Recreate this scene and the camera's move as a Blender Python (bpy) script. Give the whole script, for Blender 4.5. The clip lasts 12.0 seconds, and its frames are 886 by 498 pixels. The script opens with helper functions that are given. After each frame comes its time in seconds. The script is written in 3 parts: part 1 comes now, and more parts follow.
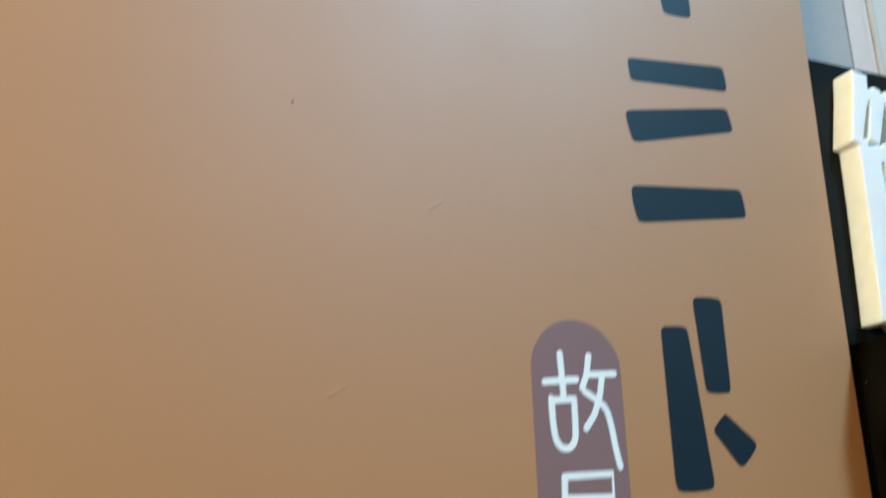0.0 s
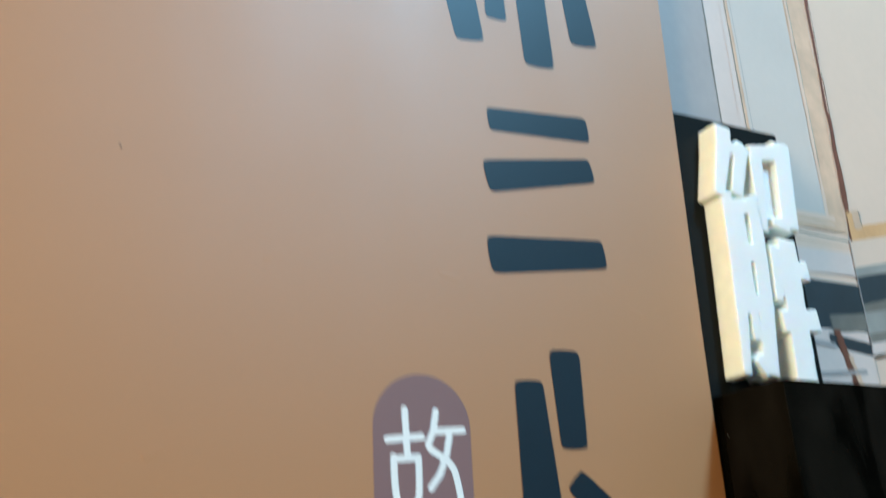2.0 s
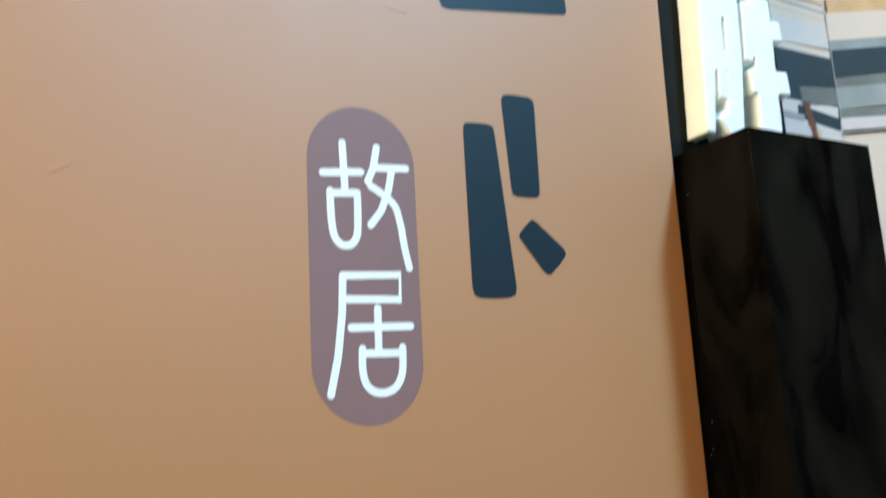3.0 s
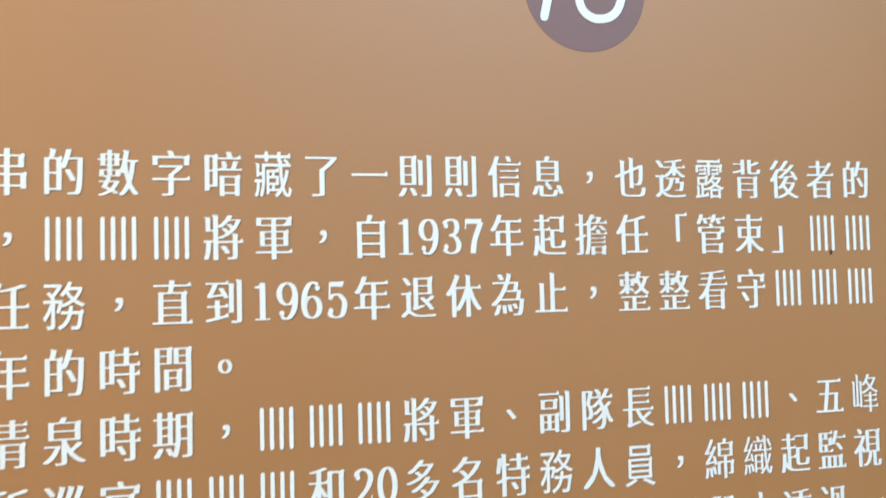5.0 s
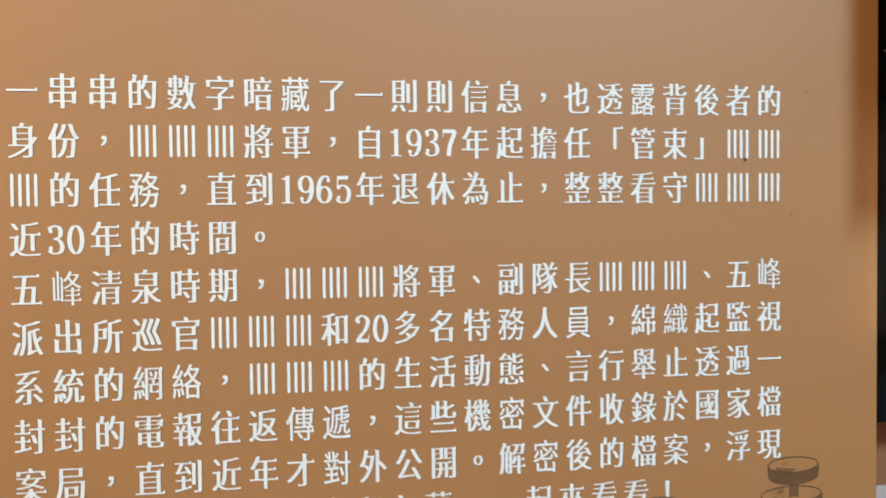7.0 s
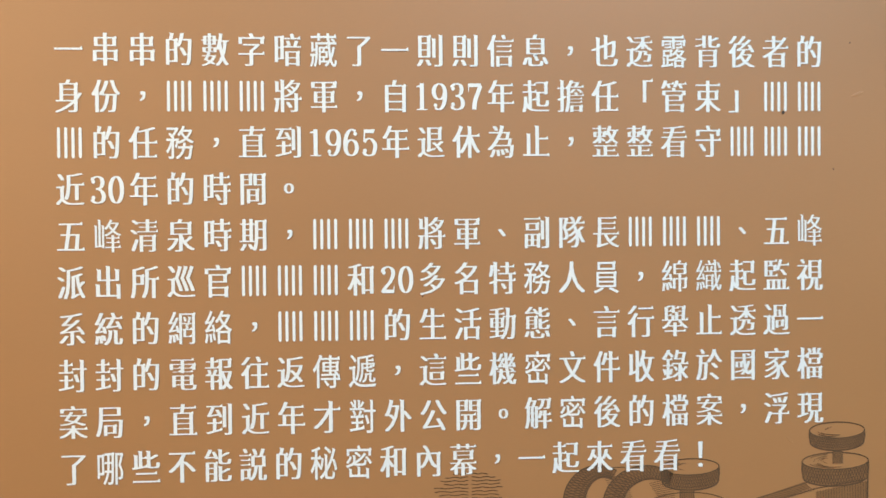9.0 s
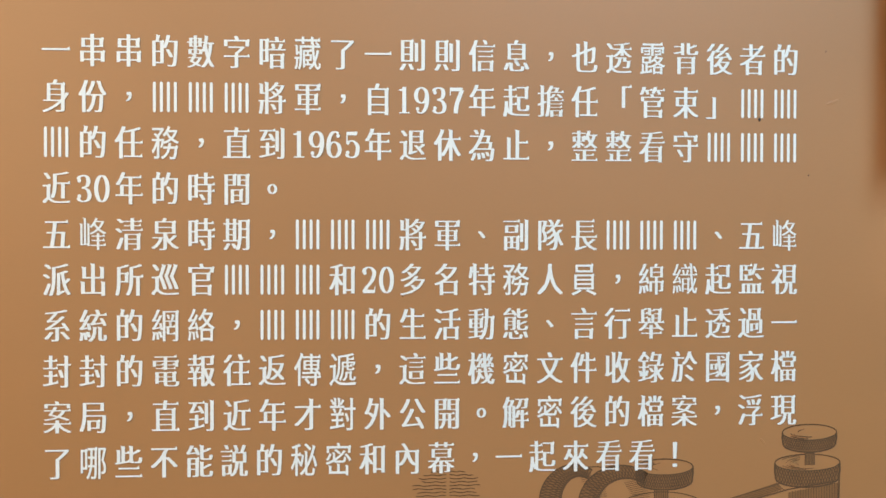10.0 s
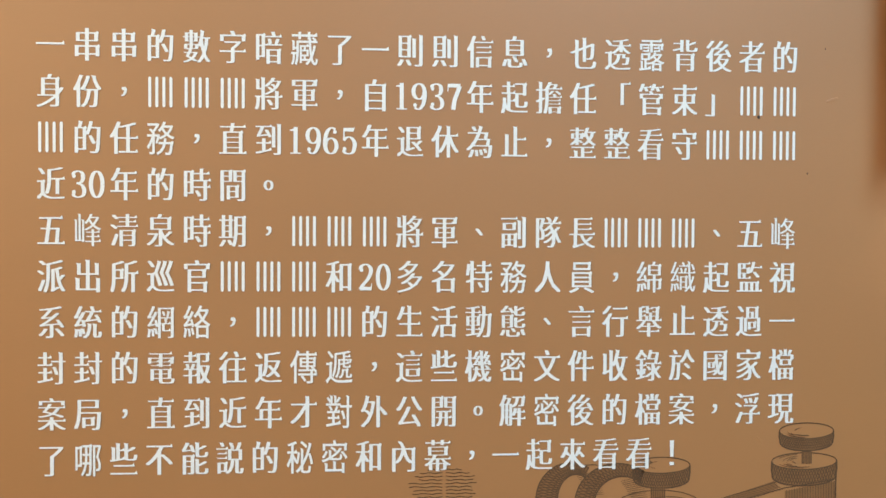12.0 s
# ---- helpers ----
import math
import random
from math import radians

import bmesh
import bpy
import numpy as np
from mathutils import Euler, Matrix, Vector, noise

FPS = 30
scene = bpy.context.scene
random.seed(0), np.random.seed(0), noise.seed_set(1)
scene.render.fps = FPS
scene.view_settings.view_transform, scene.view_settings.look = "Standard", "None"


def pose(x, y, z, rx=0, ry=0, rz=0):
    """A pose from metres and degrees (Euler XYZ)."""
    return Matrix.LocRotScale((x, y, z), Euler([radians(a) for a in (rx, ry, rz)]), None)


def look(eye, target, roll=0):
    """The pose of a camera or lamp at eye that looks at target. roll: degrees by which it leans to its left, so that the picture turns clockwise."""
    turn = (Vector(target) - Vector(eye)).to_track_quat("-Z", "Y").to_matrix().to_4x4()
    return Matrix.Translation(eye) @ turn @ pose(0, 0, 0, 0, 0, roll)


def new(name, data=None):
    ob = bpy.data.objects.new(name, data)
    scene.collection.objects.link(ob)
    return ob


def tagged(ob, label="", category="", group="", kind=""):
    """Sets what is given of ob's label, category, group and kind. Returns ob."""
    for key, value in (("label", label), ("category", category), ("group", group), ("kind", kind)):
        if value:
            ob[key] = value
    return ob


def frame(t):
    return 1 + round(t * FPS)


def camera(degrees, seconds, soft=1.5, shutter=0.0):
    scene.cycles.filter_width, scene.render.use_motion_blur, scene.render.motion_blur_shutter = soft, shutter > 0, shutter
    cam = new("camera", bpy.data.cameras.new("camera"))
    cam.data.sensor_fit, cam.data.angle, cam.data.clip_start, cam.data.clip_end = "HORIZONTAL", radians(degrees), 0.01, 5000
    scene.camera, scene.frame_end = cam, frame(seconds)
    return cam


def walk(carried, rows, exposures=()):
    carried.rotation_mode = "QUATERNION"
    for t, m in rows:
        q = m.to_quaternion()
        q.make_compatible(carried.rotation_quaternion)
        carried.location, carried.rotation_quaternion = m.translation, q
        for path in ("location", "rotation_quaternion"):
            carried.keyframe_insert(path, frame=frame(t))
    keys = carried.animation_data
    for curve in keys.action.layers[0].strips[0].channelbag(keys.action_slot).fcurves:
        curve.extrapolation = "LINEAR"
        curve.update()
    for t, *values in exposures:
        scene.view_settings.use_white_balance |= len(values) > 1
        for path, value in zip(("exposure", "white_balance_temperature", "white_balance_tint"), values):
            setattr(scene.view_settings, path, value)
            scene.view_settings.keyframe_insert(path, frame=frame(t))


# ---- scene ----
cam = camera(52.2, 12.0, soft=1.5, shutter=0.5)
PATH = [
    (0, (0.015, -0.797, 1.746), (0.776, 0.962, 2.32), -1.6),
    (0.5, (0.038, -0.818, 1.786), (0.79, 0.876, 2.536), -1.7),
    (1, (0.044, -0.823, 1.824), (0.809, 0.843, 2.623), -1.8),
    (1.5, (0.074, -0.815, 1.805), (0.865, 0.819, 2.644), -2.4),
    (2, (0.116, -0.808, 1.747), (0.986, 0.857, 2.434), -2.9),
    (2.5, (0.153, -0.767, 1.682), (1.083, 0.927, 2.198), -2.9),
    (3, (0.18, -0.726, 1.642), (1.135, 0.984, 2.044), -3.1),
    (3.5, (0.193, -0.663, 1.596), (1.104, 1.1, 1.842), -2.4),
    (3.7, (0.185, -0.652, 1.565), (1.056, 1.135, 1.791), -2.4),
    (5.3, (0.206, -0.692, 1.448), (0.678, 1.25, 1.522), -1.0),
    (5.5, (0.183, -0.715, 1.442), (0.65, 1.228, 1.505), -0.8),
    (6, (0.169, -0.805, 1.446), (0.588, 1.151, 1.451), -0.4),
    (6.5, (0.169, -0.868, 1.429), (0.552, 1.094, 1.398), -0.5),
    (7, (0.239, -0.903, 1.423), (0.585, 1.066, 1.364), -0.6),
    (7.2, (0.259, -0.922, 1.413), (0.561, 1.054, 1.354), -0.8),
    (8.8, (0.313, -0.907, 1.373), (0.438, 1.089, 1.339), -0.7),
    (9, (0.315, -0.922, 1.36), (0.437, 1.074, 1.334), -0.5),
    (9.5, (0.326, -0.939, 1.361), (0.448, 1.057, 1.34), -0.1),
    (10, (0.331, -0.938, 1.362), (0.46, 1.058, 1.335), 0.1),
    (10.5, (0.324, -0.93, 1.362), (0.457, 1.065, 1.331), 0.3),
    (11, (0.33, -0.928, 1.362), (0.468, 1.067, 1.331), 0.4),
    (11.5, (0.332, -0.93, 1.367), (0.467, 1.065, 1.326), 0.4),
    (12, (0.33, -0.933, 1.367), (0.468, 1.062, 1.323), 0.3),
]
# the clip's own brightening and darkening, in stops, and its white balance
EXPOSURES = [(0.0, -0.38, 5450, 4), (1.5, -0.46, 5450, 5), (2.5, -0.20, 5600, 7), (3.0, -0.01, 5500, 7), (3.7, 0.32, 5450, 7), (5.3, 0.02, 5900, 10), (7.0, -0.06, 6100, 13), (9.0, 0.03, 6200, 14), (10.0, -0.06, 6200, 14), (12.0, -0.08, 6200, 14)]
walk(cam, [(t, look(eye, target, roll)) for t, eye, target, roll in PATH], EXPOSURES)

# ---- light ----
def world_sky():
    w = bpy.data.worlds.new("sky")
    scene.world = w
    w.use_nodes = True
    nt = w.node_tree
    sky = nt.nodes.new("ShaderNodeTexSky")
    sky.sky_type, sky.sun_disc = "NISHITA", False
    sky.sun_elevation, sky.sun_rotation = radians(38), radians(200)
    nt.links.new(sky.outputs[0], nt.nodes["Background"].inputs[0])
    nt.nodes["Background"].inputs[1].default_value = 0.1


def area(name, m, sx, sy, watts, color):
    d = bpy.data.lights.new(name, "AREA")
    d.shape, d.size, d.size_y, d.energy, d.color = "RECTANGLE", sx, sy, watts, color
    ob = new(name, d)
    ob.matrix_world = m
    return ob


ROOM_X0, ROOM_X1, ROOM_Y0, ROOM_Z = -2.6, 4.4, -4.6, 5.00
world_sky()
# cool ceiling light in front of the title board; added warm fill at left
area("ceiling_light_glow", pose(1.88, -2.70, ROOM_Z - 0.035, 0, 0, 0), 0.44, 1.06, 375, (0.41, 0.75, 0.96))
# fill lamp added to warm the left side; no source is seen there
area("warm_fill", look((ROOM_X0 - 0.03, -1.25, 3.05), (0.4, -0.9, 2.65)), 1.4, 1.6, 205, (1.0, 0.79, 0.46))


# ---- materials ----
def material(name, color, rough=0.5, metal=0.0, vary=0.08, scale=6.0, grain=90.0, bump=0.05, spec=0.5, stretch=(1, 1, 1), coat=0.0):
    m = bpy.data.materials.new(name)
    m.use_nodes = True
    nt = m.node_tree
    b = nt.nodes["Principled BSDF"]
    b.inputs["Roughness"].default_value, b.inputs["Metallic"].default_value = rough, metal
    b.inputs["Specular IOR Level"].default_value = spec
    b.inputs["Coat Weight"].default_value = coat
    b.inputs["Coat Roughness"].default_value = 0.12
    co = nt.nodes.new("ShaderNodeTexCoord")
    mp = nt.nodes.new("ShaderNodeMapping")
    mp.inputs["Scale"].default_value = stretch
    nt.links.new(co.outputs["Object"], mp.inputs[0])
    n1, n2 = nt.nodes.new("ShaderNodeTexNoise"), nt.nodes.new("ShaderNodeTexNoise")
    n1.inputs["Scale"].default_value, n1.inputs["Detail"].default_value = scale, 4
    n2.inputs["Scale"].default_value, n2.inputs["Detail"].default_value = grain, 3
    for n in (n1, n2):
        nt.links.new(mp.outputs[0], n.inputs["Vector"])
    add = nt.nodes.new("ShaderNodeMath")
    add.operation = "MULTIPLY_ADD"
    nt.links.new(n2.outputs[0], add.inputs[0])
    add.inputs[1].default_value = 0.35
    nt.links.new(n1.outputs[0], add.inputs[2])
    ramp = nt.nodes.new("ShaderNodeMapRange")
    ramp.inputs["From Min"].default_value, ramp.inputs["From Max"].default_value = 0.3, 1.0
    ramp.inputs["To Min"].default_value, ramp.inputs["To Max"].default_value = 1 - vary, 1 + vary
    nt.links.new(add.outputs[0], ramp.inputs["Value"])
    mul = nt.nodes.new("ShaderNodeVectorMath")
    mul.operation = "MULTIPLY"
    mul.inputs[0].default_value = color
    nt.links.new(ramp.outputs[0], mul.inputs[1])
    nt.links.new(mul.outputs[0], b.inputs["Base Color"])
    if bump:
        bp = nt.nodes.new("ShaderNodeBump")
        bp.inputs["Strength"].default_value, bp.inputs["Distance"].default_value = bump, 0.002
        nt.links.new(add.outputs[0], bp.inputs["Height"])
        nt.links.new(bp.outputs[0], b.inputs["Normal"])
    return m


M_PANEL = material("satin_ochre_print", (0.415, 0.165, 0.040), 0.61, vary=0.06, scale=2.2, grain=260, bump=0.06, stretch=(0.5, 1, 2.2), spec=1.0, coat=0.6)
M_TEXT = material("white_print", (0.87, 0.82, 0.79), 0.58, vary=0.03, scale=30, grain=400, bump=0.02)
M_INK = material("black_brush_ink", (0.006, 0.016, 0.026), 0.48, vary=0.15, scale=9, grain=200, bump=0.03, spec=0.34)
M_SEAL = material("mauve_print", (0.225, 0.118, 0.112), 0.58, vary=0.05, scale=5, grain=200, bump=0.03)
M_LINE = material("brown_line_print", (0.110, 0.052, 0.022), 0.58, vary=0.2, scale=60, grain=500, bump=0.02)
M_HATCH = material("brown_tint_print", (0.255, 0.108, 0.037), 0.58, vary=0.12, scale=60, grain=500, bump=0.02)
M_BOARD = material("matt_black_board", (0.006, 0.007, 0.007), 0.50, vary=0.2, scale=8, grain=160, bump=0.05, spec=0.08)
# blotches painted into the black stand in for murky room reflections
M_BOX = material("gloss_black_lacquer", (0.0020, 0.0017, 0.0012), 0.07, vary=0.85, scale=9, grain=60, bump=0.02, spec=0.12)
M_FOAM = material("white_foam_face", (0.91, 0.79, 0.74), 0.7, vary=0.03, scale=20, grain=300, bump=0.06)
# same foam as the face; warm side light is put into this colour
M_FOAM_SIDE = material("side_lit_foam_edge", (0.93, 0.90, 0.83), 0.85, vary=0.08, scale=40, grain=500, bump=0.25)
M_PLASTER = material("warm_plaster", (0.30, 0.21, 0.14), 0.85, vary=0.08, scale=2, grain=80, bump=0.1)
M_CEIL = material("white_ceiling_paint", (0.55, 0.52, 0.48), 0.9, vary=0.04, scale=2, grain=60, bump=0.05)
M_FLOOR = material("brown_wood_floor", (0.13, 0.07, 0.04), 0.45, vary=0.2, scale=3, grain=40, bump=0.1, stretch=(0.4, 6, 1))
M_FRAME = material("painted_frame", (0.35, 0.33, 0.30), 0.5, vary=0.06, bump=0.03)
M_STEEL = material("small_steel_pin", (0.7, 0.7, 0.7), 0.3, metal=1.0, vary=0.1, bump=0.02)
M_SPECK = material("dark_speck", (0.06, 0.035, 0.025), 0.7, vary=0.2, bump=0.0)


def foam_glow(m, weight):
    """Light that wanders a little way through the foam."""
    b = m.node_tree.nodes["Principled BSDF"]
    b.inputs["Subsurface Weight"].default_value = weight
    b.inputs["Subsurface Radius"].default_value = (1.0, 0.8, 0.6)
    b.inputs["Subsurface Scale"].default_value = 0.012


foam_glow(M_FOAM, 0.6)
foam_glow(M_FOAM_SIDE, 0.6)


def mottle(m, low, high, scale, socket="Roughness", twist=0.6):
    """Uneven gloss: patches of noise fed into one socket."""
    nt = m.node_tree
    co, n, r = nt.nodes.new("ShaderNodeTexCoord"), nt.nodes.new("ShaderNodeTexNoise"), nt.nodes.new("ShaderNodeMapRange")
    mp = nt.nodes.new("ShaderNodeMapping")
    mp.inputs["Scale"].default_value = (1.6, 1.6, 0.6)
    n.inputs["Scale"].default_value, n.inputs["Detail"].default_value, n.inputs["Distortion"].default_value = scale, 5, twist
    r.inputs["From Min"].default_value, r.inputs["From Max"].default_value = 0.38, 0.66
    r.inputs["To Min"].default_value, r.inputs["To Max"].default_value = low, high
    nt.links.new(co.outputs["Object"], mp.inputs[0])
    nt.links.new(mp.outputs[0], n.inputs["Vector"])
    nt.links.new(n.outputs[0], r.inputs["Value"])
    nt.links.new(r.outputs[0], nt.nodes["Principled BSDF"].inputs[socket])


# box gloss broken up by noise, in place of blurred reflections
mottle(M_BOX, 0.03, 0.30, 7)
mottle(M_BOX, 0.0, 0.15, 9, "Specular IOR Level", 1.1)
mottle(M_PANEL, 0.595, 0.625, 4)
mottle(M_PANEL, 0.53, 0.57, 4, "Coat Roughness")
# inks of the photographic mural
M_M_BLUE = material("mural_pale_blue", (0.630, 0.500, 0.427), 0.5, vary=0.06, scale=5, grain=120, bump=0.02)
M_M_GREY = material("mural_grey_blue", (0.422, 0.337, 0.306), 0.5, vary=0.12, scale=4, grain=90, bump=0.02)
M_M_WHITE = material("mural_off_white", (0.716, 0.525, 0.446), 0.5, vary=0.08, scale=7, grain=90, bump=0.02)
M_M_CREAM = material("mural_cream", (0.774, 0.514, 0.378), 0.5, vary=0.05, scale=5, grain=90, bump=0.02)
M_M_TAN = material("mural_tan_frame", (0.700, 0.425, 0.275), 0.5, vary=0.22, scale=22, grain=120, bump=0.02)
M_M_ORANGE = material("mural_orange_frame", (0.710, 0.360, 0.155), 0.5, vary=0.2, scale=20, grain=120, bump=0.02)
M_M_BROWN = material("mural_dark_brown", (0.17, 0.052, 0.027), 0.5, vary=0.35, scale=30, grain=150, bump=0.02)
M_M_NAVY = material("mural_dark_slate", (0.022, 0.031, 0.037), 0.5, vary=0.4, scale=9, grain=90, bump=0.02)
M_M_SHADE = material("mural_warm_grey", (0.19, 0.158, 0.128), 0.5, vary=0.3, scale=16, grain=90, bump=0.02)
M_M_STONE = material("mural_stone_grey", (0.33, 0.285, 0.245), 0.5, vary=0.25, scale=16, grain=90, bump=0.02)
M_M_TERRA = material("mural_terracotta", (0.42, 0.15, 0.065), 0.5, vary=0.12, scale=6, grain=90, bump=0.02)


# ---- builders ----
def part(name, bm, mat, parent=None, label=""):
    me = bpy.data.meshes.new(name)
    bm.to_mesh(me)
    bm.free()
    for m in (mat if isinstance(mat, (list, tuple)) else [mat]):
        me.materials.append(m)
    ob = new(name, me)
    if parent:
        ob.parent = parent
    if label:
        tagged(ob, label)
    return ob


def box_bm(x0, x1, y0, y1, z0, z1, bevel=0.0, bm=None):
    own = bm is None
    bm = bm or bmesh.new()
    g = bmesh.ops.create_cube(bm, size=1.0, matrix=Matrix.Translation(((x0 + x1) / 2, (y0 + y1) / 2, (z0 + z1) / 2)) @ Matrix.Diagonal((x1 - x0, y1 - y0, z1 - z0, 1)))
    if bevel:
        es = list({e for v in g["verts"] for e in v.link_edges})
        bmesh.ops.bevel(bm, geom=es, offset=bevel, segments=2, profile=0.6, affect="EDGES")
    return bm


def ribbon(bm, pts, w, y, cap=6):
    """A flat stroke of width w with round ends along pts (x, z), facing the room."""
    pts = [Vector(p) for p in pts]
    left, right = [], []
    for i, p in enumerate(pts):
        d = (pts[min(i + 1, len(pts) - 1)] - pts[max(i - 1, 0)]).normalized()
        n = Vector((-d.y, d.x)) * w / 2
        left.append(p + n)
        right.append(p - n)
    loop = list(left)
    for end, sign in ((pts[-1], 1), (pts[0], -1)):
        d = (pts[-1] - pts[-2] if sign == 1 else pts[0] - pts[1]).normalized()
        n = Vector((-d.y, d.x))
        loop += [end + (n * math.cos(a) + d * math.sin(a)) * w / 2 for a in [math.pi * k / cap for k in range(1, cap)]]
        if sign == 1:
            loop += right[::-1]
    y -= 1e-7 * len(bm.verts)
    vs = [bm.verts.new((p.x, y, p.y)) for p in loop]
    m = len(pts)
    # strip of quads for the body, fans for the ends
    lv, rv = vs[:m], vs[m + cap - 1:m + cap - 1 + m][::-1]
    for i in range(m - 1):
        bm.faces.new((lv[i], lv[i + 1], rv[i + 1], rv[i]))
    if cap > 1:
        bm.faces.new([lv[-1]] + vs[m:m + cap - 1] + [rv[-1]])
        bm.faces.new([rv[0]] + vs[2 * m + cap - 1:] + [lv[0]])
    return bm


def arc(cx, cz, rx, rz, a0, a1, n=20):
    return [(cx + rx * math.cos(radians(a0 + (a1 - a0) * i / n)), cz + rz * math.sin(radians(a0 + (a1 - a0) * i / n))) for i in range(n + 1)]


def smooth(pts, n=5):
    """A rounded line through the points."""
    out = []
    for i in range(len(pts) - 1):
        a, b, c, d = (Vector(pts[max(0, min(len(pts) - 1, i + k))]) for k in (-1, 0, 1, 2))
        for k in range(n):
            t = k / n
            out.append(0.5 * ((2 * b) + (c - a) * t + (2 * a - 5 * b + 4 * c - d) * t * t + (3 * b - a - 3 * c + d) * t ** 3))
    return [tuple(p) for p in out] + [tuple(pts[-1])]


# ---- room shell: unseen sides, floor and ceiling added, toned for warm bounce light ----
def shell():
    t = 0.12
    tagged(part("wall_north", box_bm(ROOM_X0, ROOM_X1, 0.030, 0.030 + t, 0, ROOM_Z), M_PLASTER), "warm plaster exhibition wall", "wall", kind="structure")
    y0, y1, z0, z1 = -1.97, -0.53, 2.23, 3.87
    bm = box_bm(ROOM_X0 - t, ROOM_X0, ROOM_Y0, y0, 0, ROOM_Z)
    box_bm(ROOM_X0 - t, ROOM_X0, y1, 0.030, 0, ROOM_Z, bm=bm)
    box_bm(ROOM_X0 - t, ROOM_X0, y0, y1, 0, z0, bm=bm)
    box_bm(ROOM_X0 - t, ROOM_X0, y0, y1, z1, ROOM_Z, bm=bm)
    tagged(part("wall_west", bm, M_PLASTER), "warm plaster side wall with a window opening", "wall", kind="structure")
    # unseen opening and frame, added only to hold the warm fill lamp
    fill_hole = tagged(new("fill_opening"), "plain window with a painted frame", "window", kind="structure")
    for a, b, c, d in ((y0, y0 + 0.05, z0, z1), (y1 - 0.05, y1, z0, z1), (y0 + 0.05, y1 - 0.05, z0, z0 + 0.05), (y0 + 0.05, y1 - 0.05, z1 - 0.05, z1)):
        part("window_frame", box_bm(ROOM_X0 - 0.025, ROOM_X0 + 0.01, a, b, c, d), M_FRAME, fill_hole)
    tagged(part("wall_east", box_bm(ROOM_X1, ROOM_X1 + t, ROOM_Y0, 0.030, 0, ROOM_Z), M_PLASTER), "warm plaster side wall", "wall", kind="structure")
    tagged(part("wall_south", box_bm(ROOM_X0, ROOM_X1, ROOM_Y0 - t, ROOM_Y0, 0, ROOM_Z), M_PLASTER), "warm plaster rear wall", "wall", kind="structure")
    tagged(part("floor", box_bm(ROOM_X0, ROOM_X1, ROOM_Y0, 0.030, -0.1, 0), M_FLOOR), "brown wooden floor", "floor", kind="structure")
    tagged(part("ceiling", box_bm(ROOM_X0, ROOM_X1, ROOM_Y0, 0.030, ROOM_Z, ROOM_Z + 0.1), M_CEIL), "white painted ceiling", "ceiling", kind="structure")


shell()


def ceiling_light():
    # light inferred from the box's shadow; the fitting around it is added, unseen
    lamp = tagged(new("ceiling_light"), "slim cool-white ceiling light with a metal frame", "ceiling light")
    for x0, x1, y0, y1 in ((1.640, 1.660, -3.25, -2.15), (2.100, 2.120, -3.25, -2.15), (1.660, 2.100, -3.25, -3.23), (1.660, 2.100, -2.17, -2.15)):
        part("frame", box_bm(x0, x1, y0, y1, ROOM_Z - 0.04, ROOM_Z, 0.002), M_FRAME, lamp)


ceiling_light()

# ---- exhibition panel ----
PITCH, LEAD, TOP_LINE = 0.036, 0.0465, 1.5502
PRINT = -0.00015


def make_panel():
    panel = tagged(new("exhibition_panel"), "satin ochre brown exhibition panel with printed text", "panel")
    bm = bmesh.new()
    n = 24
    rows = []
    for i in range(n + 1):
        z = 0.25 + (3.05 - 0.25) * i / n
        edge = 0.8860 + max(0.0, z - 1.95) * 0.0220
        rows.append([bm.verts.new((x, y, z)) for x, y in ((-1.30, 0.0), (edge, 0.0), (edge, 0.0028), (-1.30, 0.0028))])
    for a, b in zip(rows, rows[1:]):
        for k in range(4):
            bm.faces.new((a[k], a[(k + 1) % 4], b[(k + 1) % 4], b[k]))
    bm.faces.new(rows[0][::-1])
    bm.faces.new(rows[-1])
    bmesh.ops.recalc_face_normals(bm, faces=bm.faces)
    part("printed_sheet", bm, M_PANEL, panel)
    part("backing", box_bm(-1.28, 0.860, 0.0028, 0.030, 0.27, 3.03), M_BOARD, panel)
    return panel


PANEL = make_panel()

# printed lines; a dot marks a cell that holds plain bars, a digit run fills its own cells
LINES = [
    "一串串的數字暗藏了一則則信息，也透露背後者的",
    "身份，...將軍，自##年起擔任「管束」..",
    ".的任務，直到##年退休為止，整整看守...",
    "近#年的時間。",
    "五峰清泉時期，...將軍、副隊長...、五峰",
    "派出所巡官...和#多名特務人員，綿織起監視",
    "系統的網絡，...的生活動態、言行舉止透過一",
    "封封的電報往返傳遞，這些機密文件收錄於國家檔",
    "案局，直到近年才對外公開。解密後的檔案，浮現",
    "了哪些不能説的秘密和內幕，一起來看看！",
]
NUMBERS = [(1, 10.5, "1937"), (2, 7.5, "1965"), (3, 1.0, "30"), (5, 9.0, "20")]


def glyph_meshes(chars, thin):
    """Flat meshes of single characters in the built-in font."""
    obs = []
    for c in chars:
        cu = bpy.data.curves.new("glyph", "FONT")
        cu.body, cu.offset, cu.resolution_u = c, thin, 3
        obs.append((c, new("glyph", cu)))
    dg = bpy.context.evaluated_depsgraph_get()
    dg.update()
    out = {}
    for c, ob in obs:
        me = bpy.data.meshes.new_from_object(ob.evaluated_get(dg))
        out[c] = ([tuple(v.co) for v in me.vertices], [tuple(p.vertices) for p in me.polygons])
        bpy.data.meshes.remove(me)
    for c, ob in obs:
        cu = ob.data
        bpy.data.objects.remove(ob)
        bpy.data.curves.remove(cu)
    return out


